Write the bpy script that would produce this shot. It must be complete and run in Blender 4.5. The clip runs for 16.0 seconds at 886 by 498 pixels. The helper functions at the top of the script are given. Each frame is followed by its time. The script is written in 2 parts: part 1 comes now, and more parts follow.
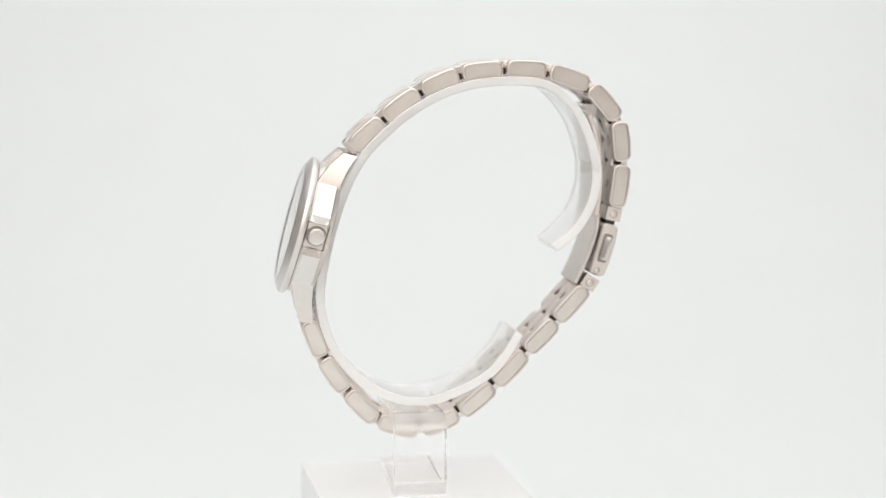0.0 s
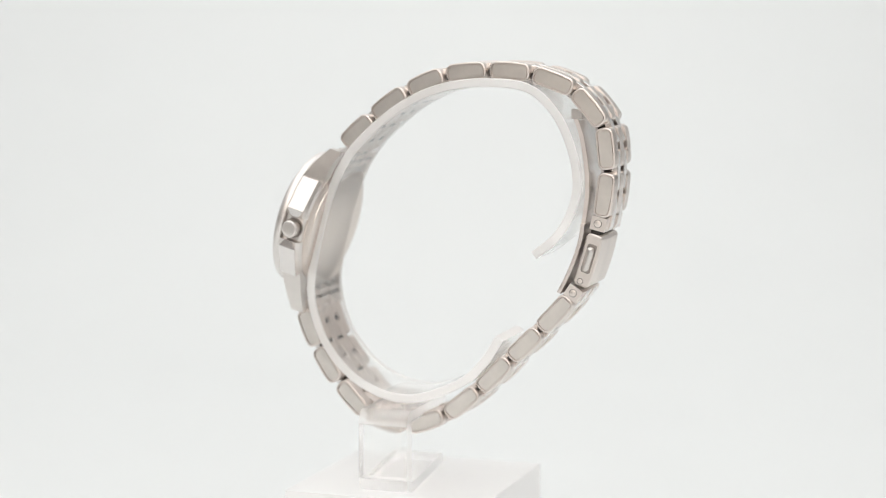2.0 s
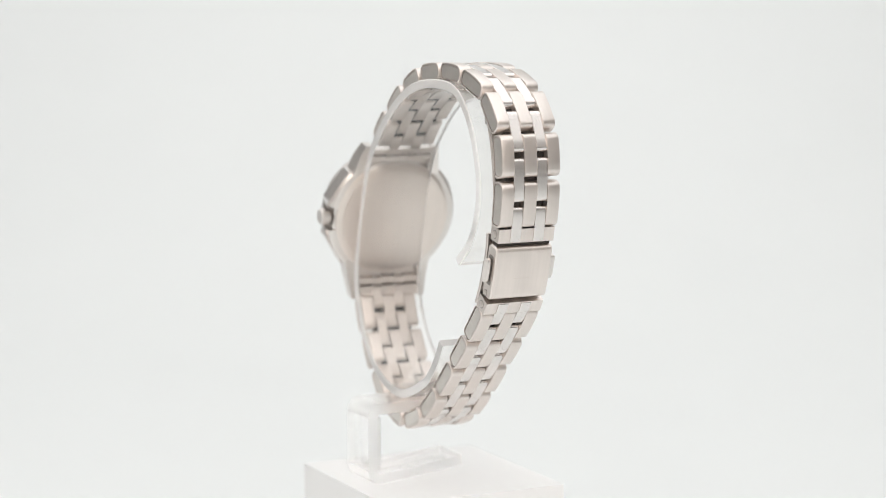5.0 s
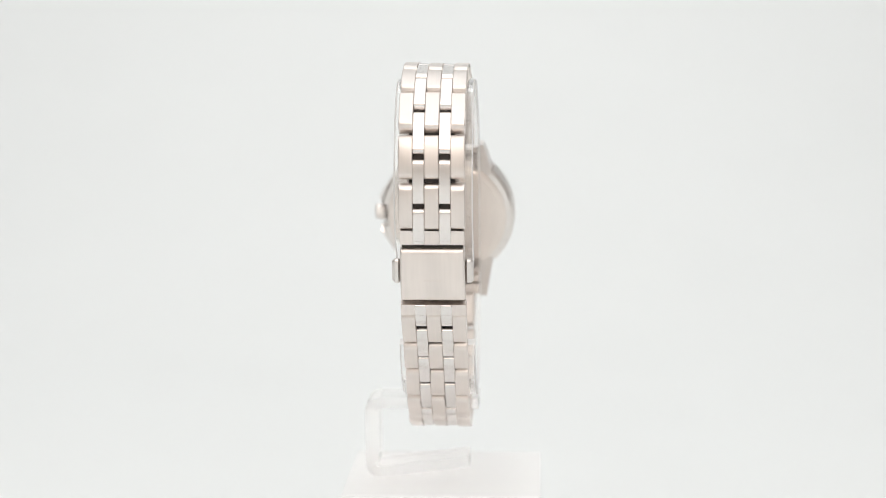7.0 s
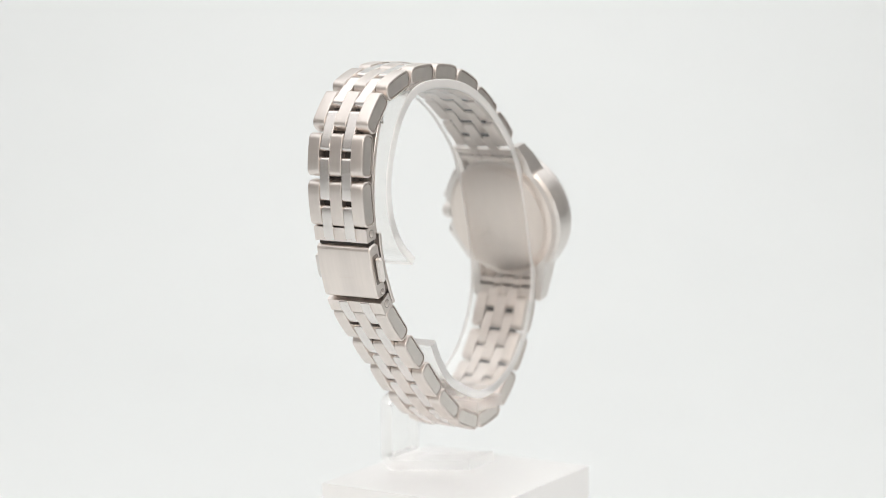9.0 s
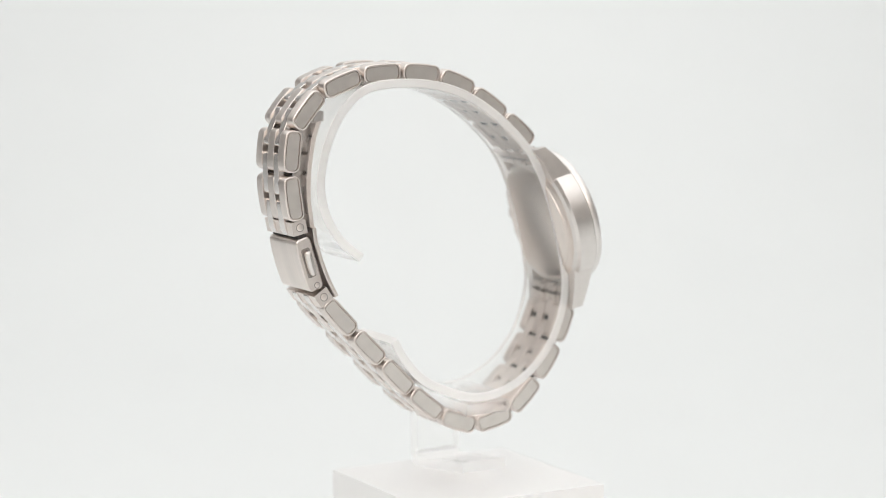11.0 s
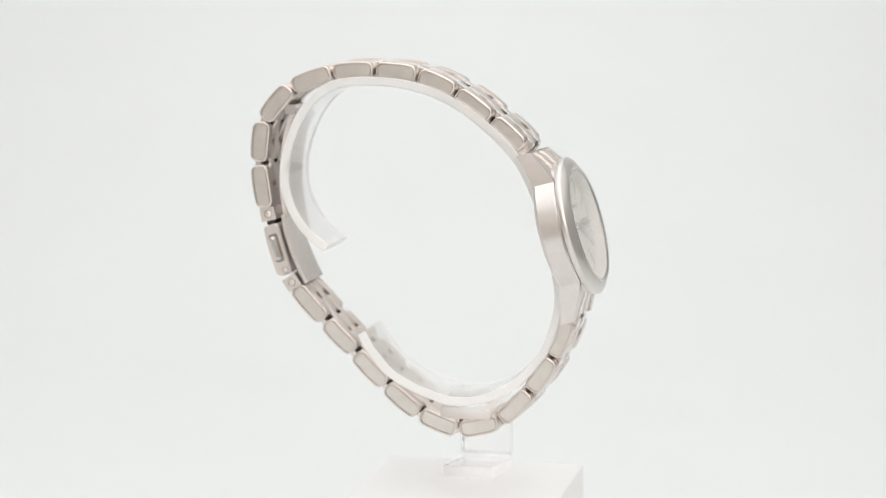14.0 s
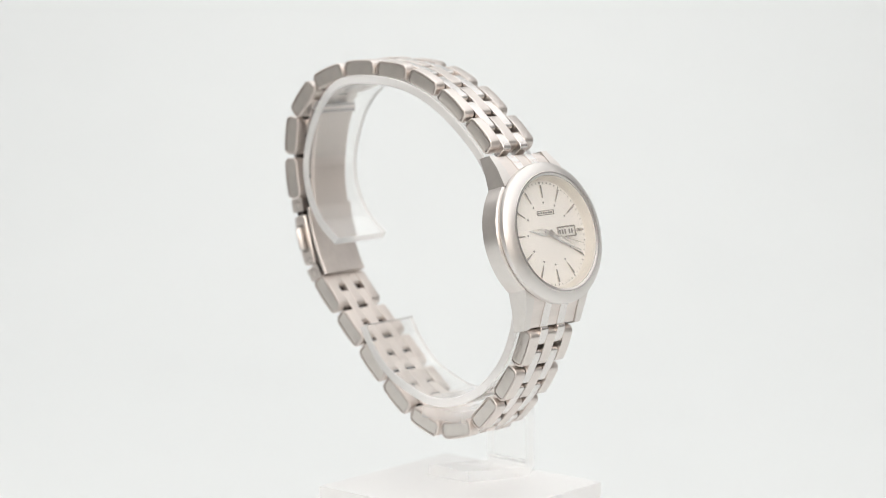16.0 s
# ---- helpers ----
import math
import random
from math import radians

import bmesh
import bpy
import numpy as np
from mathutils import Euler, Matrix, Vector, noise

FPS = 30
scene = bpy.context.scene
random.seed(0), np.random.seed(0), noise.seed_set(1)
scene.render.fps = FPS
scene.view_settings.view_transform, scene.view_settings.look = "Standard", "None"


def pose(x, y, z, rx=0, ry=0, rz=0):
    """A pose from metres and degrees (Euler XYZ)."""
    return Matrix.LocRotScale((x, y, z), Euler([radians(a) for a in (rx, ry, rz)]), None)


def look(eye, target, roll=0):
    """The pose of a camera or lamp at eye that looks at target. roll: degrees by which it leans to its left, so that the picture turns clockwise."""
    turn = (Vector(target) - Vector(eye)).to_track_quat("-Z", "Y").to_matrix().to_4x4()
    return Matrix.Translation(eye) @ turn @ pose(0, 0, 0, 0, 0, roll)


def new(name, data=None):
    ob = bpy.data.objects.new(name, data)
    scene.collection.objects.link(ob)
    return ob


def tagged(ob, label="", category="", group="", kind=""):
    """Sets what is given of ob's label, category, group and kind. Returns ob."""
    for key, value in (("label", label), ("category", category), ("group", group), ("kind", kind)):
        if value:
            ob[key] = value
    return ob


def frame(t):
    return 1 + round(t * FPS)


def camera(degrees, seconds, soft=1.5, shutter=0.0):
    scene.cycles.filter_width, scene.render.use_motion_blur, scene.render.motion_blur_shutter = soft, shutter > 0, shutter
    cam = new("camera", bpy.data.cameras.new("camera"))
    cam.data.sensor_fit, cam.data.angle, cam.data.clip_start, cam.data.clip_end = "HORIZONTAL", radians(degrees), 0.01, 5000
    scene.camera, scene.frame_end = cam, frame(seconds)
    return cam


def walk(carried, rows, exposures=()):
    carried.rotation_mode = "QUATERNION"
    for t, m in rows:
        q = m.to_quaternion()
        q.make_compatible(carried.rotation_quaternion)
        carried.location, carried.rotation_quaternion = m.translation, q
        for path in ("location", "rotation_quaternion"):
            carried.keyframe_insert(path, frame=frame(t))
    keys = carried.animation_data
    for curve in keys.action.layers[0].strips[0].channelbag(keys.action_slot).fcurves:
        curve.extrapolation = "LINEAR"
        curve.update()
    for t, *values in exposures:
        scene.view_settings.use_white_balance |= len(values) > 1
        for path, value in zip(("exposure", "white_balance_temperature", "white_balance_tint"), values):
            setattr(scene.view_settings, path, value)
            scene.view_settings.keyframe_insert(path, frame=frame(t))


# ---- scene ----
cam = camera(23.0, 16.0, soft=0.8)
ZB = 0.096                      # height of the watch's own origin over the floor
EYE = (0.00046, -0.4, ZB + 0.04494)
PITCH = 7.26
AIM = (EYE[0], EYE[1] + math.cos(radians(PITCH)), EYE[2] - math.sin(radians(PITCH)))
walk(cam, [(0.0, look(EYE, AIM, -0.118)), (16.0, look(EYE, AIM, -0.118))], exposures=[(0.0, 0.0), (16.0, 0.0)])
cam.data.dof.use_dof = True
cam.data.dof.focus_distance = 0.379
cam.data.dof.aperture_fstop = 15.0


# ---------------------------------------------------------------- light
world = bpy.data.worlds.new("studio")
scene.world = world
world.use_nodes = True
world.node_tree.nodes["Background"].inputs[0].default_value = (0.9, 0.95, 1.0, 1)
world.node_tree.nodes["Background"].inputs[1].default_value = 0.0


def area(name, eye, target, sx, sy, watts, colour):
    data = bpy.data.lights.new(name, "AREA")
    data.shape, data.size, data.size_y, data.energy, data.color = "RECTANGLE", sx, sy, watts, colour
    ob = new(name, data)
    ob.matrix_world = look(eye, target)
    return ob


area("ceiling_light", (0.0, 0.0, 0.97), (0.0, 0.0, 0.0), 1.56, 1.9, 8.75, (0.99, 0.99, 0.995))
area("front_light", (0.0, -0.90, 0.56), (0.0, 0.1, 0.12), 1.05, 0.7, 3.9, (1.0, 0.94, 0.88))
for side in (-1, 1):             # unseen lamps added on both sides to brighten the steel's polished facets
    area("side_fill", (side * 0.795, -0.05, 0.66), (0.0, -0.05, 0.45), 1.5, 0.5, 1.5, (1.0, 0.995, 0.99))


# ---------------------------------------------------------------- materials
def material(name, colour, rough=0.5, metal=0.0, spread=0.06, scale=400.0, bump=0.05, stretch=(1, 1, 1), **extra):
    m = bpy.data.materials.new(name)
    m.use_nodes = True
    n, l = m.node_tree.nodes, m.node_tree.links
    b = n["Principled BSDF"]
    b.inputs["Base Color"].default_value = (*colour, 1)
    b.inputs["Roughness"].default_value = rough
    b.inputs["Metallic"].default_value = metal
    for key, value in extra.items():
        b.inputs[key.replace("_", " ")].default_value = value
    co = n.new("ShaderNodeTexCoord")
    mp = n.new("ShaderNodeMapping")
    mp.inputs["Scale"].default_value = stretch
    l.new(co.outputs["Object"], mp.inputs["Vector"])
    fine = n.new("ShaderNodeTexNoise")
    fine.inputs["Scale"].default_value, fine.inputs["Detail"].default_value = scale, 3.0
    l.new(mp.outputs["Vector"], fine.inputs["Vector"])
    broad = n.new("ShaderNodeTexNoise")
    broad.inputs["Scale"].default_value, broad.inputs["Detail"].default_value = scale * 0.12, 2.0
    l.new(co.outputs["Object"], broad.inputs["Vector"])
    add = n.new("ShaderNodeMath")
    add.operation = "ADD"
    l.new(fine.outputs["Fac"], add.inputs[0])
    l.new(broad.outputs["Fac"], add.inputs[1])
    rng = n.new("ShaderNodeMapRange")
    rng.inputs["From Min"].default_value, rng.inputs["From Max"].default_value = 0.6, 1.4
    rng.inputs["To Min"].default_value, rng.inputs["To Max"].default_value = 1.0 - spread, 1.0 + spread
    l.new(add.outputs[0], rng.inputs["Value"])
    hsv = n.new("ShaderNodeHueSaturation")
    hsv.inputs["Color"].default_value = (*colour, 1)
    l.new(rng.outputs[0], hsv.inputs["Value"])
    l.new(hsv.outputs[0], b.inputs["Base Color"])
    rr = n.new("ShaderNodeMath")
    rr.operation = "MULTIPLY"
    rr.inputs[1].default_value = rough
    l.new(rng.outputs[0], rr.inputs[0])
    l.new(rr.outputs[0], b.inputs["Roughness"])
    if bump:
        bp = n.new("ShaderNodeBump")
        bp.inputs["Strength"].default_value, bp.inputs["Distance"].default_value = bump, 0.0002
        l.new(fine.outputs["Fac"], bp.inputs["Height"])
        l.new(bp.outputs[0], b.inputs["Normal"])
    return m


def glass(name, ior=1.49, rough=0.0, tint=(1, 1, 1), clear=1.0, alpha=1.0):
    m = bpy.data.materials.new(name)
    m.use_nodes = True
    b = m.node_tree.nodes["Principled BSDF"]
    b.inputs["Base Color"].default_value = (*tint, 1)
    b.inputs["Roughness"].default_value = rough
    b.inputs["IOR"].default_value = ior
    b.inputs["Transmission Weight"].default_value = clear
    b.inputs["Alpha"].default_value = alpha
    return m


STEEL = (0.785, 0.722, 0.682)
M_BRUSH = material("brushed_steel", STEEL, 0.35, 1.0, 0.07, 900.0, 0.10, (0.08, 1, 1))
M_FLANK = material("polished_flank_steel", (0.775, 0.728, 0.685), 0.30, 1.0, 0.08, 420.0, 0.12)
M_SIDE = material("satin_steel_edge", (0.75, 0.71, 0.68), 0.30, 1.0, 0.05, 700.0, 0.05, (0.1, 1, 1))
M_POLISH = material("polished_steel", (0.79, 0.755, 0.735), 0.20, 1.0, 0.03, 300.0, 0.0)
M_BEZEL = material("satin_bezel_steel", (0.76, 0.725, 0.70), 0.35, 1.0, 0.03, 500.0, 0.03)
M_INNER = material("matt_inner_steel", (0.77, 0.708, 0.668), 0.52, 1.0, 0.06, 900.0, 0.08, (0.2, 1, 1))
M_BACK = material("case_back_steel", (0.76, 0.69, 0.64), 0.30, 1.0, 0.04, 900.0, 0.015, (1, 0.2, 1))
M_RING = material("pale_gilt_ring", (0.88, 0.83, 0.755), 0.5, 0.1, 0.03, 400.0, 0.0)
M_DIAL = material("silver_dial", (0.98, 0.945, 0.895), 0.40, 0.0, 0.03, 900.0, 0.0)
M_MARK = material("polished_marker", (0.76, 0.72, 0.68), 0.18, 1.0, 0.02, 300.0, 0.0)
# near-black colour that stands in for shade inside the bracelet
M_SHADE = material("painted_gap_shade", (0.035, 0.028, 0.024), 0.7, 0.0, 0.1, 600.0, 0.1)
# steel darkened to paint the shade of small recesses
M_SLOT = material("painted_recess_shade", (0.36, 0.325, 0.30), 0.4, 0.9, 0.06, 600.0, 0.05)
M_INK = material("grey_print", (0.26, 0.245, 0.23), 0.6, 0.0, 0.05, 900.0, 0.0)
M_PALE = material("pale_paint", (0.82, 0.80, 0.76), 0.5, 0.0, 0.03, 900.0, 0.0)
M_ACRYL = glass("clear_acrylic", 1.49, 0.09, (1.0, 0.995, 0.985), 0.97)
# overexposure put into the sheet: low index and alpha wash it out
M_SHEET = glass("overexposed_sheet", 1.12, 0.2, (1.0, 0.995, 0.985), 0.96, 0.6)
M_EDGE = material("sawn_acrylic_edge", (0.965, 0.957, 0.95), 0.6, 0.0, 0.02, 300.0, 0.02, Transmission_Weight=0.4, IOR=1.05)
# overexposed look put into the edge by white tint and alpha
M_SAWN = material("overexposed_edge", (0.99, 0.98, 0.97), 0.5, 0.0, 0.02, 300.0, 0.02, Transmission_Weight=0.8, IOR=1.06, Alpha=0.6)
M_CRYST = glass("mineral_crystal", 1.5, 0.0)
M_BLOCK = material("white_gloss_block", (0.915, 0.912, 0.91), 0.25, 0.0, 0.012, 40.0, 0.0)
M_PAPER = material("white_sweep_paper", (0.80, 0.82, 0.82), 0.85, 0.0, 0.012, 14.0, 0.03)
M_CLOTH = material("grey_white_cloth", (0.42, 0.41, 0.40), 0.9, 0.0, 0.03, 30.0, 0.05)
M_ROOM = material("beige_room_wall", (0.74, 0.68, 0.63), 0.8, 0.0, 0.04, 12.0, 0.03)


# ---------------------------------------------------------------- mesh helpers, in millimetres
def part(name, bm, mat, parent=None, label="", m=None, smooth=30, scale=0.001):
    bmesh.ops.recalc_face_normals(bm, faces=bm.faces)
    bmesh.ops.scale(bm, vec=(scale, scale, scale), verts=bm.verts)
    me = bpy.data.meshes.new(name)
    bm.to_mesh(me)
    bm.free()
    me.materials.append(mat)
    if smooth:
        for p in me.polygons:
            p.use_smooth = True
        me.set_sharp_from_angle(angle=radians(smooth))
    ob = new(name, me)
    ob.parent = parent
    if m is not None:
        ob.matrix_basis = m
    return tagged(ob, label)


def loft(rings, closed=False):
    """A skin over rings of points; the ends are capped."""
    bm = bmesh.new()
    vs = [[bm.verts.new(p) for p in ring] for ring in rings]
    k = len(rings[0])
    pairs = list(zip(vs, vs[1:])) + ([(vs[-1], vs[0])] if closed else [])
    for a, b in pairs:
        for i in range(k):
            bm.faces.new((a[i], a[(i + 1) % k], b[(i + 1) % k], b[i]))
    if not closed:
        bm.faces.new(vs[0])
        bm.faces.new(list(reversed(vs[-1])))
    return bm


def lathe(profile, n=96, axis="z", ribs=0.0):
    """A turned solid: profile of (radius, height); radius 0 closes it."""
    bm = bmesh.new()
    rows = []
    for r, z in profile:
        if r == 0:
            rows.append([bm.verts.new((0, 0, z))])
        else:
            row = []
            for i in range(n):
                a = 2 * math.pi * i / n
                q = r * (1 - (ribs if i % 4 < 2 else 0))
                row.append(bm.verts.new((q * math.cos(a), q * math.sin(a), z)))
            rows.append(row)
    for a, b in zip(rows, rows[1:]):
        for i in range(n):
            j = (i + 1) % n
            if len(a) == 1 and len(b) == 1:
                continue
            if len(a) == 1:
                bm.faces.new((a[0], b[i], b[j]))
            elif len(b) == 1:
                bm.faces.new((a[i], a[j], b[0]))
            else:
                bm.faces.new((a[i], a[j], b[j], b[i]))
    if axis == "x":
        bmesh.ops.rotate(bm, verts=bm.verts, cent=(0, 0, 0), matrix=Matrix.Rotation(radians(90), 3, "Y"))
    return bm


def sections(secs, bevel=0.2, seg=2):
    """A beveled bar through rectangular sections along y: (y, x0, x1, z0, z1)."""
    bm = loft([[(x0, y, z0), (x1, y, z0), (x1, y, z1), (x0, y, z1)] for y, x0, x1, z0, z1 in secs])
    if bevel:
        sharp = [e for e in bm.edges if len(e.link_faces) == 2 and e.calc_face_angle(0) > radians(35)]
        bmesh.ops.bevel(bm, geom=sharp, offset=bevel, segments=seg, affect="EDGES", profile=0.6)
    return bm


def box(x0, x1, y0, y1, z0, z1, bevel=0.15, seg=2):
    return sections([(y0, x0, x1, z0, z1), (y1, x0, x1, z0, z1)], bevel, seg)


def ribbon(path, half, thick, bevel=0.15):
    """A strip of some thickness along a path in the plane of the loop; thickness grows to its inner side."""
    rings = []
    for i, p in enumerate(path):
        a, b = Vector(path[max(i - 1, 0)]), Vector(path[min(i + 1, len(path) - 1)])
        t = (b - a).normalized()
        nrm = Vector((-t.y, t.x))
        o, q = Vector(p), Vector(p) - nrm * thick
        e = nrm * bevel
        o1, q1 = o - e, q + e
        rings.append([(o.x, -half + bevel, o.y), (o.x, half - bevel, o.y), (o1.x, half, o1.y), (q1.x, half, q1.y),
                      (q.x, half - bevel, q.y), (q.x, -half + bevel, q.y), (q1.x, -half, q1.y), (o1.x, -half, o1.y)])
    return loft(rings)


def curve_points(ctrl, n):
    """Points on a smooth curve through the control points."""
    out = []
    c = [Vector(p) for p in ctrl]
    c = [2 * c[0] - c[1]] + c + [2 * c[-1] - c[-2]]
    for i in range(1, len(c) - 2):
        for k in range(n):
            t = k / n
            p0, p1, p2, p3 = c[i - 1], c[i], c[i + 1], c[i + 2]
            out.append(0.5 * (2 * p1 + (p2 - p0) * t + (2 * p0 - 5 * p1 + 4 * p2 - p3) * t * t + (3 * p1 - p0 - 3 * p2 + p3) * t ** 3))
    out.append(c[-2])
    return [(p.x, p.y) for p in out]


def profile(length, thick, r, inset, bulge):
    """The side outline of a link: a rounded rectangle with a domed top, as (x, z)."""
    hx, hz = length / 2 - inset, thick / 2 - inset
    r = max(r - inset, 0.08)
    pts = []
    for cx, cz, a0 in ((hx - r, hz - r, 0), (-hx + r, hz - r, 90), (-hx + r, -hz + r, 180), (hx - r, -hz + r, 270)):
        for k in range(5):
            a = radians(a0 + 22.5 * k)
            pts.append((cx + r * math.cos(a), cz + r * math.sin(a)))
        if a0 == 0:
            pts += [((hx - r) * f, hz) for f in (0.5, 0.0, -0.5)]
    return [(x, z + (bulge * (1 - (2 * x / length) ** 2) if z > 0 else -0.6 * bulge * (1 - (2 * x / length) ** 2))) for x, z in pts]


def link_piece(length, thick, width, r=0.9, bulge=0.25, edge=0.10, groove=0):
    """One piece of a link, across y; groove: the side (+1 or -1) that carries the engraved outline."""
    h = width / 2
    steps = [(-h, edge), (-h + edge, 0), (h - edge, 0), (h, edge)]
    if groove:
        steps = steps[:2] + [(h - 0.2, 0), (h - 0.1, 0.04), (h - 0.03, 0.13), (h, 0.20), (h, 0.36), (h - 0.4, 0.38), (h - 0.4, 0.51), (h - 0.08, 0.53)]
    rings = []
    for y, ins in steps:
        rings.append([(x, y * (groove or 1), z) for x, z in profile(length, thick, r, ins, bulge)])
    return loft(rings)


# ---------------------------------------------------------------- the setting
def build_setting():
    # floor and back wall are one sheet of paper, swept up in a curve
    prof = [(-1.0, 0.0)] + [(-0.9 + 0.1 * i, 0.0) for i in range(12)]
    prof += [(0.25 + 0.75 * math.sin(radians(a)), 0.75 - 0.75 * math.cos(radians(a))) for a in range(5, 91, 5)]
    prof += [(1.0, 1.0)]
    bm = bmesh.new()
    rows = [[bm.verts.new((x, y, z)) for y, z in prof] for x in (-0.8, 0.8)]
    for i in range(len(prof) - 1):
        bm.faces.new((rows[0][i], rows[1][i], rows[1][i + 1], rows[0][i + 1]))
    ob = part("backdrop", bm, M_PAPER, scale=1.0)
    mod = ob.modifiers.new("thickness", "SOLIDIFY")
    mod.thickness, mod.offset = 0.002, -1
    tagged(ob, "white paper sweep curving up behind the watch", "backdrop", kind="structure")
    # all four are out of view; their tones shape the steel's reflections
    for name, b, mat, lab in (("wall_west", (-0.83, -0.802, -1.0, 1.0, 0.0, 1.0), M_CLOTH, "pale grey cloth side of the light tent"),
                              ("wall_east", (0.802, 0.83, -1.0, 1.0, 0.0, 1.0), M_CLOTH, "pale grey cloth side of the light tent"),
                              ("ceiling", (-0.83, 0.83, -1.0, 1.0, 1.002, 1.03), M_PAPER, "white cloth top of the light tent"),
                              ("wall_south", (-0.83, 0.83, -1.05, -1.002, 0.0, 1.0), M_ROOM, "beige wall behind the camera")):
        tagged(part(name, box(*b, bevel=0), mat, smooth=0, scale=1.0), lab, name.split("_")[0], kind="structure")


build_setting()


# ---------------------------------------------------------------- plinth and stand
def build_block():
    ob = part("plinth", box(-24.2, 13.8, -17.6, 18.6, 0, 46.4, 0.35, 3), M_BLOCK)
    return tagged(ob, "glossy white square block under the clear watch stand", "plinth")


RING = [(19.6, -4.9), (23.6, -1.6), (26.3, 3.0), (27.2, 8.2), (26.0, 14.0), (23.2, 19.6), (18.5, 23.6), (11.0, 24.4), (3.4, 23.5), (-3.2, 20.9), (-9.6, 16.4),
        (-15.4, 10.2), (-19.3, 1.5), (-22.0, -9.4), (-22.3, -15.7), (-20.0, -22.8), (-15.4, -28.4), (-10.2, -31.4), (-5.5, -32.4), (-0.8, -31.8),
        (6.4, -28.6), (10.4, -24.6), (12.8, -20.7)]


def bent_strip(path, x0, x1, thick):
    """A flat bar bent along a path of (y, z); its thickness grows to the left of the way."""
    rings = []
    for i, p in enumerate(path):
        a, b = Vector(path[max(i - 1, 0)]), Vector(path[min(i + 1, len(path) - 1)])
        t = (b - a).normalized()
        q = Vector(p) + Vector((-t.y, t.x)) * thick
        rings.append([(x0, p[0], p[1]), (x1, p[0], p[1]), (x1, q.x, q.y), (x0, q.x, q.y)])
    return loft(rings)


def bend(cy, cz, r, a0, a1, n=6):
    return [(cy + r * math.cos(radians(a0 + (a1 - a0) * k / n)), cz + r * math.sin(radians(a0 + (a1 - a0) * k / n))) for k in range(n + 1)]


def build_stand():
    root = new("watch_stand")
    tagged(root, "clear acrylic C-ring watch stand on a white block", "watch stand")
    up = 49.6
    path = [(x, z + up) for x, z in reversed(curve_points(RING, 5))]
    x0, x1, top = -10.9, -1.5, up - 34.35
    ring = part("ring", ribbon(list(reversed(path)), 6.8, 1.65, 0.2), M_ACRYL, root, "bent clear acrylic C-ring")
    # one strip of sheet, bent twice: an arm under the ring, an upright, and a foot that rises a little
    arm = part("arm", bent_strip([(7.0, top), (2.0, top), (-8.0, top)] + bend(-11.7, top - 2.6, 2.6, 90, 180), x0, x1, 2.05), M_SHEET, root)
    upright = part("upright", bent_strip([(-14.3, top - 2.65), (-14.3, 8.0), (-14.3, 2.65)], x0, x1, 2.6), M_SHEET, root)
    foot = part("foot", bent_strip(bend(-11.7, 2.6, 2.6, 180, 277) + [(-6.0, 0.7), (0.0, 1.42), (5.3, 2.06)], x0, x1, 1.9), M_SHEET, root, "clear acrylic foot")
    for p in (ring, arm, upright, foot):
        p.data.materials.append(M_EDGE if p is ring else M_SAWN)      # sawn edges of the sheet are matt; bends are whitened against dark reflections
        for f in p.data.polygons:
            if p is ring:
                f.material_index = int(abs(f.normal.y) > 0.6 or len(f.vertices) == 8)
            else:
                f.material_index = int(abs(f.normal.x) > 0.6 or (p is not upright and (f.center.y > 0.0045 or f.center.y < -0.0112)))
        p.visible_shadow = False
    return root


# ---------------------------------------------------------------- the watch
# joints of the bracelet in the plane of the loop (forward, up), from the upper lug over the back to the lower lug
UPPER = [(-16.9, 13.2), (-11.0, 18.5), (-4.3, 23.4), (2.9, 26.5), (11.0, 27.3), (19.1, 26.9), (27.0, 24.1), (32.4, 17.8), (33.3, 9.8), (32.1, 1.3)]
LOWER = [(26.6, -13.0), (20.8, -19.3), (15.1, -25.0), (9.2, -31.0), (2.8, -36.2), (-4.7, -38.9), (-12.6, -36.9), (-18.1, -31.2), (-22.4, -24.8),
         (-25.2, -17.6)]


TWIST = -3.5                    # the head of the watch is turned a little against the clasp


def along(a, b):
    """Frame halfway between two joints: x along the bracelet, y across, z outwards; and its length."""
    a, b = Vector(a), Vector(b)
    t, c = (b - a).normalized(), (a + b) / 2
    f = min(max((14.0 - c.x) / 26.0, 0.0), 1.0)
    twist = Matrix.Rotation(radians(TWIST * f * f * (3 - 2 * f)), 4, "Z")
    m = Matrix(((t.x, 0, -t.y, c.x / 1000), (0, 1, 0, 0), (t.y, 0, t.x, c.y / 1000), (0, 0, 0, 1)))
    m = m @ Matrix.Rotation(radians(-1.0 * min(max((c.y - 10.0) / 12.0, 0.0), 1.0)), 4, "X")
    return Matrix.Translation(m.translation) @ twist @ Matrix.Translation(-m.translation) @ m, (b - a).length


def worn_piece(name, bm, mat, parent, m=None):
    """A piece of the bracelet that is matt where it faces the wrist."""
    ob = part(name, bm, mat, parent, m=m)
    ob.data.materials.append(M_INNER)
    for f in ob.data.polygons:
        f.material_index = int(f.normal.z < -0.35)
    return ob


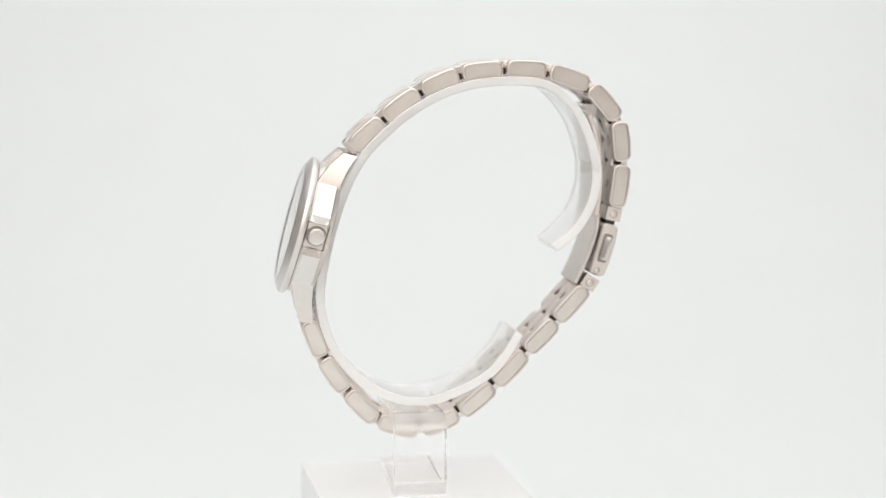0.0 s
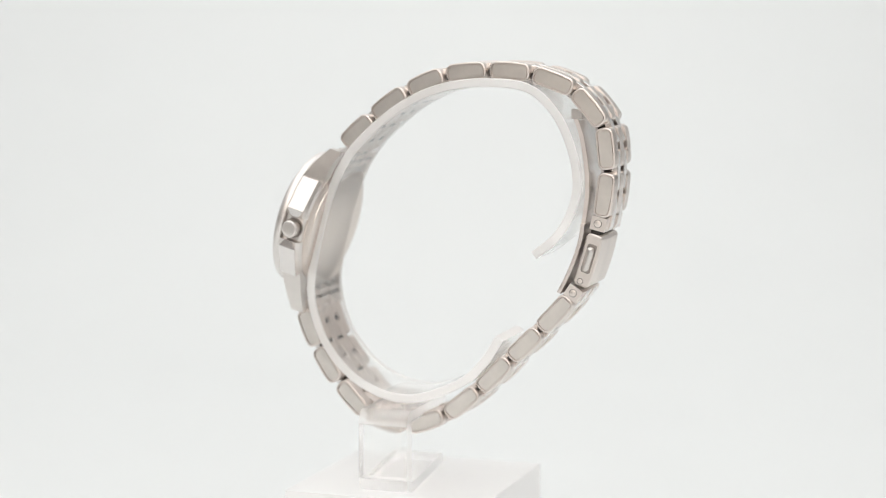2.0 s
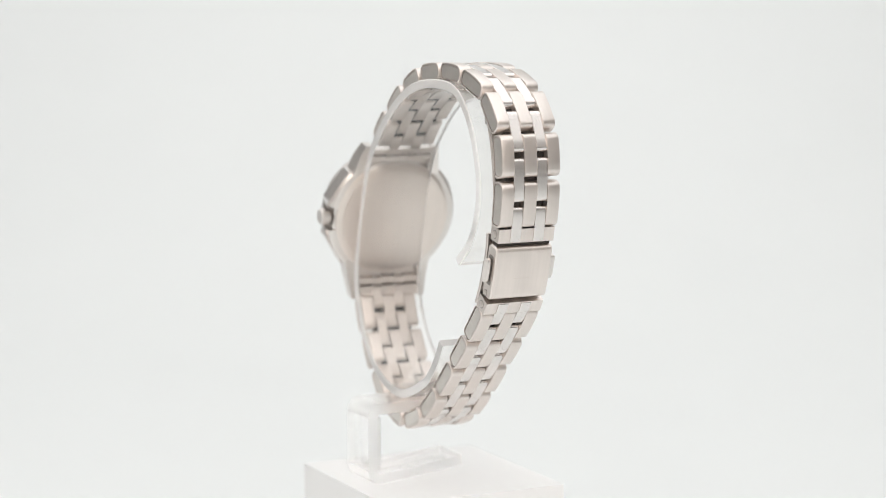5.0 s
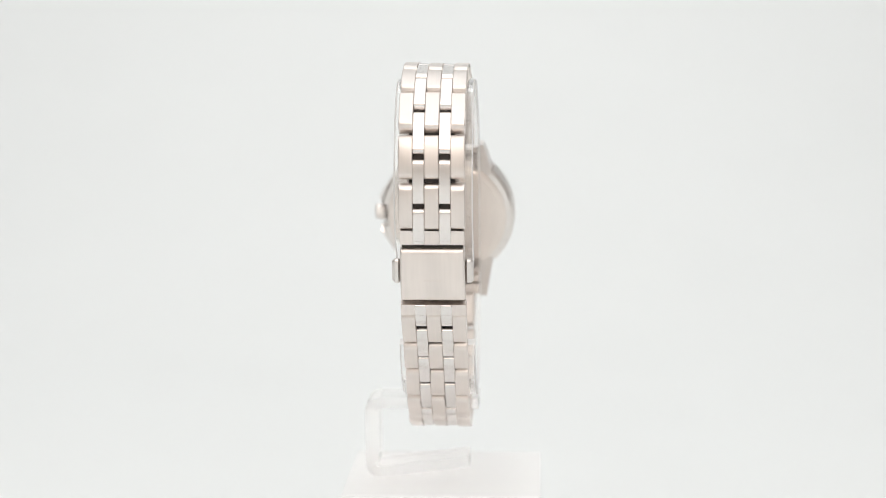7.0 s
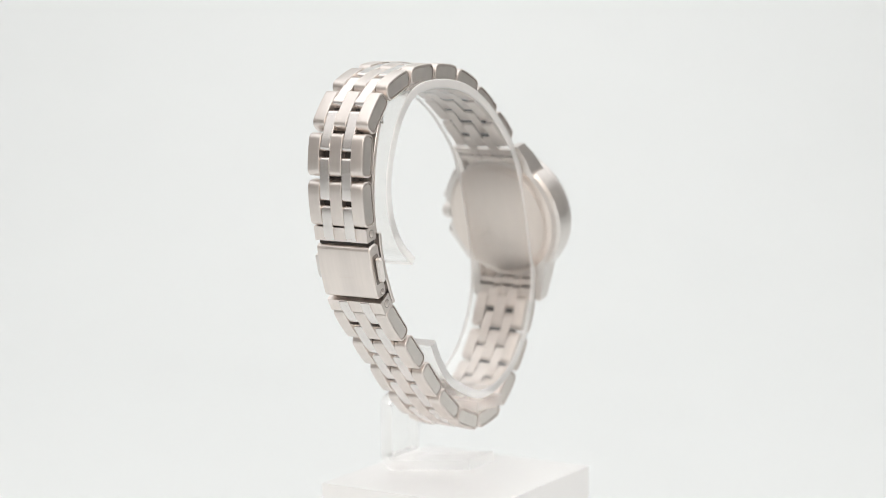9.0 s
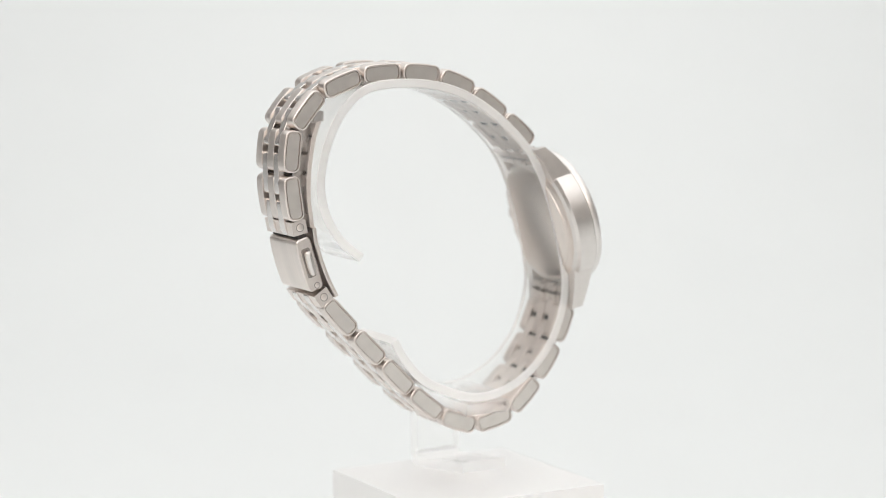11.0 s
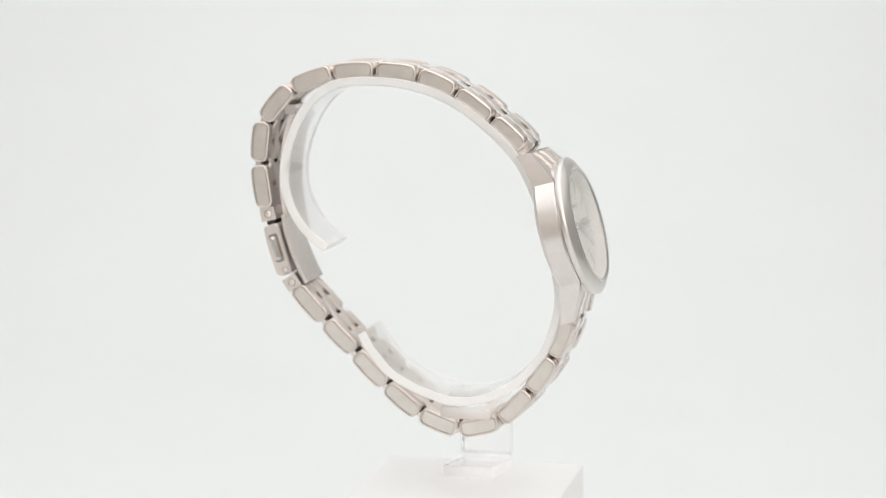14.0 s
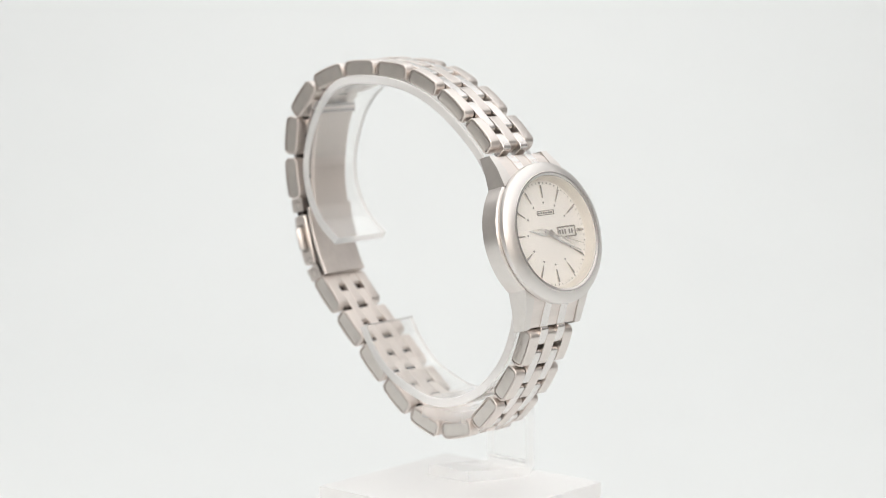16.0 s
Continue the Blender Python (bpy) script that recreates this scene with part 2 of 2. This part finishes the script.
def build_bracelet(root, joints, last):
    for i in range(len(joints) - 1):
        m, ln = along(joints[i], joints[i + 1])
        m = m @ Euler([radians(random.uniform(-0.55, 0.55)) for _ in range(3)]).to_matrix().to_4x4()
        link = worn_piece("link", link_piece(ln - 0.66, 2.95, 2.42, 0.75, 0.2), M_BRUSH, root, m)
        for s in (-1, 1):
            side = worn_piece("side_piece", link_piece(ln - 0.62, 3.05, 2.4, 1.1, 0.26, 0.07, s), M_BRUSH, link, pose(0, s * 0.00445, 0))
            side.data.materials.append(M_FLANK)
            for f in side.data.polygons:
                if len(f.vertices) > 8 and f.normal.y * s > 0.7:
                    f.material_index = 2
        # added dark bar: shade in the link's holes, put in as colour
        part("hole_shade", box(-ln * 0.36, ln * 0.36, -3.3, 3.3, -0.75, 0.35, 0), M_SHADE, link, "dark bar for the shade in the link's holes", smooth=0)
        # half connectors where the bracelet meets the lugs and the clasp
        for end in ([-1] if i == 0 else []) + ([1] if i + 2 == len(joints) and not last else []):
            for s in (-1, 1):
                worn_piece("connector", link_piece(ln * 0.5, 2.9, 2.0, 0.7, 0.12), M_POLISH, link, pose(end * ln * 0.00033, s * 0.00224, 0))
        # the narrow connectors straddle the joint at the far end of this link
        if i + 1 < len(joints) - 1 or last:
            a = Vector(joints[i]) + Vector(joints[i + 1])
            b = Vector(joints[i + 1]) + Vector(joints[i + 2]) if i + 2 < len(joints) else 2 * Vector(joints[i + 1]) + Vector(joints[i + 1]) - Vector(joints[i])
            mc, lc = along(a / 2, b / 2)
            off = Vector(joints[i + 1]) - (a + b) / 4
            mc = Matrix.Translation((off.x * 0.0004, 0, off.y * 0.0004)) @ mc
            # added dark bar that paints the shade between two links
            part("joint_shade", box(-1.3, 1.3, -3.9, 3.9, -0.8, 0.3, 0.2, 1), M_SHADE, link, "dark bar for the shade in the joint gap", m.inverted() @ mc)
            for s in (-1, 1):
                # the last one ends short of the clasp cover
                near, far = min(ln, lc) * 0.4725, min(ln, lc) * 0.4725 if i + 2 < len(joints) else 1.95
                worn_piece("connector", link_piece(near + far, 2.95, 2.0, 0.7, 0.12), M_POLISH, link, m.inverted() @ mc @ Matrix.Translation(((far - near) * 0.0005, s * 0.00224, 0)))


def pin_head(parent, m, r):
    # darker ring paints the shaded outline of the pin
    rim = part("pin_shade_ring", lathe([(0, -0.05), (r + 0.14, -0.05), (r + 0.14, 0.015), (0, 0.015)], 24), M_SLOT, parent, m=m, smooth=0)
    pin = part("pin_head", lathe([(0, -0.05), (r, -0.05), (r, 0.06), (r - 0.12, 0.12), (0, 0.12)], 24), M_BRUSH, parent, m=m)
    return rim, pin


def build_clasp(root):
    m, ln = along((31.35, -0.9), (28.35, -11.05))
    cover = part("clasp_cover", link_piece(ln - 0.8, 2.9, 11.0, 0.8, 0.3, 0.25), M_BRUSH, root, "brushed steel folding clasp cover", m @ Matrix.Translation((0.0003, 0, 0)))
    # added dark bar: painted shade in the gap above the cover
    part("clasp_gap_shade", box(-ln / 2 - 0.7, -ln / 2 + 0.9, -5.2, 5.2, -1.0, 0.55, 0.1, 1), M_SHADE, cover, "dark bar for the shade in the gap of the clasp", smooth=0)
    for s in (-1, 1):
        part("pusher", link_piece(4.5, 1.15, 1.6, 0.5, 0.1, 0.5), M_SIDE, cover, "rounded steel push button", pose(-0.0004, s * 0.0062, 0.0001))
        # slot is a proud plate; its shade is in the colour
        part("slot", link_piece(5.4, 1.75, 0.3, 0.4, 0, 0.05), M_SLOT, cover, "plate coloured as the shaded slot round the push button", pose(-0.0004, s * 0.00541, 0.0001))
        pin_head(cover, pose(0.0040, s * 0.0055, -0.0003, -90 * s), 0.45)
    part("engraved_mark", box(0.78, 0.88, -1.5, 1.5, 1.60, 1.765, 0), M_BACK, cover, smooth=0)
    blade = curve_points([(27.0, 20.4), (28.6, 16.0), (29.6, 10.0), (29.7, 5.0), (29.0, -0.4)], 6)
    b = part("clasp_blade", ribbon(blade, 4.4, 0.9, 0.12), M_INNER, root, "thin curved folding blade")
    b.data.materials.append(M_POLISH)
    for f in b.data.polygons:
        f.material_index = int(f.normal.x > 0.3)
    part("hinge_tube", box(-0.95, 0.95, -4.6, 4.6, -0.9, 0.9, 0.6, 4), M_POLISH, b, m=pose(0.0273, 0, 0.0198))
    plate = curve_points([(29.1, 0.2), (28.7, -2.6), (27.6, -6.2), (26.1, -9.8), (24.7, -12.5)], 6)
    pl = part("clasp_plate", ribbon(plate, 5.4, 0.75, 0.12), M_BRUSH, root)
    me, le = along((28.1, -11.1), (26.4, -13.6))
    end = part("hinge", box(-1.25, 1.25, -5.6, 5.6, -1.6, 1.3, 0.5, 3), M_BRUSH, root, m=me)
    mh, lh = along((32.0, 1.5), (31.5, -0.8))
    top = part("hinge", box(-1.25, 1.25, -5.4, 5.4, -1.5, 1.3, 0.4, 3), M_BRUSH, root, m=mh)
    for h, half in ((end, 0.0056), (top, 0.0054)):
        for s in (-1, 1):
            pin_head(h, pose(0, s * half, -0.0002, -90 * s), 0.62)
        for s in (-1, 1):
            part("connector", link_piece(2.4, 1.2, 1.95, 0.3, 0.1), M_POLISH, h, m=pose(0, s * 0.00224, 0.0009))


# the case's own frame: x to three o'clock, y to twelve, z out of the dial
UPV, OUT = Vector((0.265, 0, 0.9643)), Vector((-0.9643, 0, 0.265))
CASE = Matrix.Translation((-0.0208, 0.00030, -0.0025)) @ Matrix.Rotation(radians(TWIST), 4, "Z") @ Matrix(((0, UPV.x, OUT.x, 0), (-1, 0, 0, 0), (0, UPV.z, OUT.z, 0), (0, 0, 0, 1)))

FACE = CASE @ Matrix.Translation((0, 0, -0.0015))  # the dial lies deep under the glass


def hand(length, tail, width, z, thick, angle, point=0.25):
    """A faceted hand that points to an angle, clockwise from twelve."""
    bm = bmesh.new()
    low = [bm.verts.new(p) for p in ((-0.25 * width, -tail, z), (0.25 * width, -tail, z), (width / 2, length * 0.35, z), (0.06, length, z), (-0.06, length, z), (-width / 2, length * 0.35, z))]
    r0, r1 = bm.verts.new((0, -tail, z + thick)), bm.verts.new((0, length, z + thick))
    mid = bm.verts.new((0, length * 0.35, z + thick * 1.3))
    bm.faces.new(list(reversed(low)))
    for f in ((low[1], low[2], mid, r0), (low[2], low[3], r1, mid), (low[0], r0, mid, low[5]), (low[5], mid, r1, low[4]), (low[3], low[4], r1), (low[0], low[1], r0)):
        bm.faces.new(f)
    bmesh.ops.rotate(bm, verts=bm.verts, cent=(0, 0, 0), matrix=Matrix.Rotation(radians(-angle), 3, "Z"))
    return bm


def case_band():
    """The middle of the case: round at the flanks, set back behind the lugs, with a seat for the crown."""
    angles = []
    for k in range(360):
        angles.append(float(k))
    edge = math.degrees(math.asin(9.3 / 13.05))
    for mid in (0, 180):
        angles += [mid - edge - 0.15, mid - edge + 0.15, mid + edge - 0.15, mid + edge + 0.15]
    angles += [-10.6, -10.2, 10.2, 10.6]
    angles = sorted(a % 360 for a in angles)

    def radius(a):
        c, sn = math.cos(radians(a)), abs(math.sin(radians(a)))
        if c > 0 and sn < math.sin(radians(10.4)):
            return 11.9 / c
        return 13.05 if sn * 13.05 < 9.3 else 12.1

    rings = []
    for z, ins in ((0.9, 1.6), (1.15, 0.55), (1.6, 0.0), (4.88, 0.0), (5.16, 0.22), (5.3, 0.7), (5.3, 1.75), (3.4, 1.8)):
        rings.append([((radius(a) - ins) * math.cos(radians(a)), (radius(a) - ins) * math.sin(radians(a)), z) for a in angles])
    return loft(rings)


def build_case(root):
    case = part("case", case_band(), M_SIDE, root, "round brushed steel case", CASE, smooth=20)
    part("bezel", lathe([(10.1, 5.25), (12.3, 5.22), (12.62, 5.26), (12.74, 5.5), (12.78, 6.05), (12.7, 6.32), (12.5, 6.52), (11.0, 7.36), (10.85, 7.4), (10.75, 7.3), (10.2, 7.05), (10.2, 5.4), (10.1, 5.25)], 160),
         M_BEZEL, case, "wide satin steel bezel", smooth=25)
    part("bezel_rim", lathe([(10.2, 7.1), (10.8, 7.34), (10.86, 7.42), (10.76, 7.47), (10.5, 7.42), (10.22, 7.27), (10.2, 7.1)], 160), M_POLISH, case, "polished inner rim of the bezel")
    part("case_back", lathe([(0, 0.25), (10.0, 0.25), (10.25, 0.3), (10.3, 0.45), (10.75, 0.48), (11.55, 0.9), (11.6, 1.12), (0, 1.12)], 128), M_BACK, case, "plain brushed case back")
    dome = [(10.15 * k / 6, 0.25 * (1 - (k / 6) ** 2)) for k in range(7)]
    cr = part("crystal", lathe([(r * 1.004, 7.02 + z) for r, z in dome] + [(r * 1.004, 7.27 + z) for r, z in reversed(dome)], 96), M_CRYST, case, "clear domed mineral glass")
    cr.visible_shadow = False
    crown = lathe([(0, 11.5), (1.0, 11.5), (1.0, 12.3), (1.52, 12.35), (1.58, 12.5), (1.58, 13.9), (1.35, 14.2), (1.2, 14.22), (1.1, 14.15), (0, 14.18)], 96, "x", 0.035)
    bmesh.ops.translate(crown, verts=crown.verts, vec=(0, 0, 3.1))
    part("crown", crown, M_SIDE, case, "ribbed winding crown")
    # flat darker ring, painted shade of the gap round the crown
    seat = lathe([(1.3, 11.95), (1.85, 11.95), (1.85, 12.05), (1.3, 12.05), (1.3, 11.95)], 48, "x")
    bmesh.ops.translate(seat, verts=seat.verts, vec=(0, 0, 3.1))
    part("crown_shade_ring", seat, M_SLOT, case, "darker steel ring for the shade round the crown")
    for s in (-1, 1):
        # polished shoulders, cut back towards the crown
        secs = [(s * y, xi, xo, z0, z1) for y, xi, xo, z0, z1 in ((2.35, 10.0, 13.0, 2.35, 3.95), (3.7, 10.0, 13.15, 1.55, 4.75), (9.28, 8.0, 9.62, 1.55, 4.75))]
        part("crown_guard", sections(secs, 0.12, 1), M_POLISH, case, "polished shoulder beside the crown")
    for sx in (-1, 1):
        for sy in (-1, 1):
            secs = []
            for y, xi, xo, z0, z1 in ((7.0, 6.1, 8.95, 1.15, 4.7), (9.3, 6.1, 8.72, 1.0, 5.05), (12.6, 6.1, 8.12, 0.35, 3.6), (15.7 - 0.4 * sy, 6.1, 7.5, -0.75, 1.75)):
                secs.append((sy * y, min(sx * xi, sx * xo), max(sx * xi, sx * xo), z0, z1))
            part("lug", sections(secs, 0.32, 1), M_SIDE, case, smooth=20)
    for sy in (-1, 1):
        def bar(x0, x1, dz, bev, low):
            return sections([(sy * y, x0, x1, z0 + low, z1 + dz) for y, z0, z1 in
                             ((10.25, 2.2, 4.5), (12.2, 2.1, 3.7), (12.35, 0.5, 3.6), (13.35, 0.1, 2.9), (13.45, 1.2, 2.85), (13.85, 1.1, 2.6), (13.95, -0.15, 2.55),
                              (15.45 - 0.4 * sy, -0.8, 1.45))], bev)
        e = worn_piece("end_link", bar(-6.02, 6.02, 0, 0.04, 0), M_BRUSH, case)
        tagged(e, "solid end link between the lugs")
        for s in (-1, 1):
            worn_piece("raised_strip", bar(s * 2.24 - 0.95, s * 2.24 + 0.95, 0.28, 0.04, -0.3), M_POLISH, e)

    # dial
    dial = part("dial", lathe([(0, 5.9), (9.95, 5.9), (9.95, 6.62), (6.0, 6.66), (5.9, 6.7), (0, 6.7)], 96), M_DIAL, root, "silvery white dial with applied markers", FACE)
    part("inner_ring", lathe([(9.6, 6.63), (10.1, 8.5), (10.19, 8.5), (10.19, 6.5), (9.6, 6.5), (9.6, 6.63)], 96), M_RING, dial, "sloped pale ring round the dial")
    for h in range(12):
        if h == 3:
            continue
        rot = pose(0, 0, 0, 0, 0, -30 * h)
        part("hour_marker", sections([(6.4, -0.08, 0.08, 6.6, 6.80), (8.75, -0.19, 0.19, 6.6, 6.90)], 0.07, 1), M_MARK, dial, "applied steel baton", rot)
        part("dot", box(-0.17, 0.17, 5.45, 5.75, 6.7, 6.76, 0.03, 1), M_INK, dial, m=rot)
    part("hour_marker", box(7.4, 8.7, -0.25, 0.25, 6.6, 6.95, 0.07, 1), M_MARK, dial)
    ticks = bmesh.new()
    for k in range(60):
        r = Matrix.Rotation(radians(6 * k), 4, "Z")
        w = 0.07 if k % 5 else 0.13
        vs = [ticks.verts.new(r @ Vector(p)) for p in ((-w, 9.0, 6.67), (w, 9.0, 6.67), (w, 9.35, 6.67), (-w, 9.35, 6.67), (-w, 9.0, 6.6), (w, 9.0, 6.6), (w, 9.35, 6.6), (-w, 9.35, 6.6))]
        for f in ((0, 1, 2, 3), (7, 6, 5, 4), (0, 4, 5, 1), (1, 5, 6, 2), (2, 6, 7, 3), (3, 7, 4, 0)):
            ticks.faces.new([vs[i] for i in f])
    part("minute_track", ticks, M_INK, dial, "fine printed minute track", smooth=0)

    def frame_bar(x0, x1, y0, y1, t, z0, z1):
        rings = [[(x0 - i, y0 - i, z), (x1 + i, y0 - i, z), (x1 + i, y1 + i, z), (x0 - i, y1 + i, z)] for i, z in ((t, z0), (t, z1), (0, z1), (0, z0))]
        return loft(rings, True)
    win = part("date_window", frame_bar(2.4, 6.7, -0.75, 0.75, 0.25, 6.65, 6.9), M_MARK, dial, "framed day and date window")
    part("day_disc", box(2.42, 6.68, -0.73, 0.73, 6.69, 6.74, 0), M_PALE, win, smooth=0)
    for x0, x1 in ((2.65, 3.2), (3.35, 3.9), (4.05, 4.6), (5.2, 5.7), (5.85, 6.4)):
        part("print_bar", box(x0, x0 + 0.42, -0.4, 0.4, 6.74, 6.76, 0), M_INK, win, smooth=0)
    plate = part("maker_plate", frame_bar(-2.1, 2.1, 3.45, 4.05, 0.12, 6.65, 6.82), M_MARK, dial, "small framed maker's plate")
    for k in range(6):
        part("print_bar", box(-1.95 + 0.66 * k, -1.45 + 0.66 * k, 3.60, 3.90, 6.69, 6.73, 0), M_INK, plate, smooth=0)
    hh = part("hour_hand", hand(5.3, 1.2, 1.35, 6.85, 0.14, 279), M_POLISH, root, m=FACE)
    part("inlay", hand(4.3, -1.6, 0.72, 7.0, 0.05, 279), M_PALE, hh, "pale luminous inlay")
    mh = part("minute_hand", hand(8.3, 1.4, 1.1, 7.0, 0.12, 117), M_POLISH, root, m=FACE)
    part("inlay", hand(7.0, -2.0, 0.58, 7.13, 0.04, 117), M_PALE, mh, "pale luminous inlay")
    part("second_hand", hand(8.6, 3.2, 0.34, 7.14, 0.05, 107), M_MARK, root, m=FACE)
    part("hand_cap", lathe([(0, 6.7), (0.65, 6.7), (0.65, 7.18), (0.45, 7.25), (0, 7.26)], 24), M_POLISH, root, m=FACE)


def build_watch():
    root = new("wristwatch")
    tagged(root, "small steel bracelet wristwatch with silvery dial, clasped round a clear ring", "wristwatch")
    build_case(root)
    build_bracelet(root, UPPER, True)
    build_bracelet(root, LOWER, False)
    build_clasp(root)
    return root


block, stand, watch = build_block(), build_stand(), build_watch()


# ---------------------------------------------------------------- the turn
def motions():
    for ob, z in ((block, 0.0), (stand, 0.0464), (watch, ZB)):
        rows = []
        for k in range(17):
            turn = 8.5 - 14.4276 * k + 0.02715 * (k - 8) ** 2
            rows.append((float(k), pose(0, 0, z, 0, 0, turn)))
        walk(ob, rows)


motions()
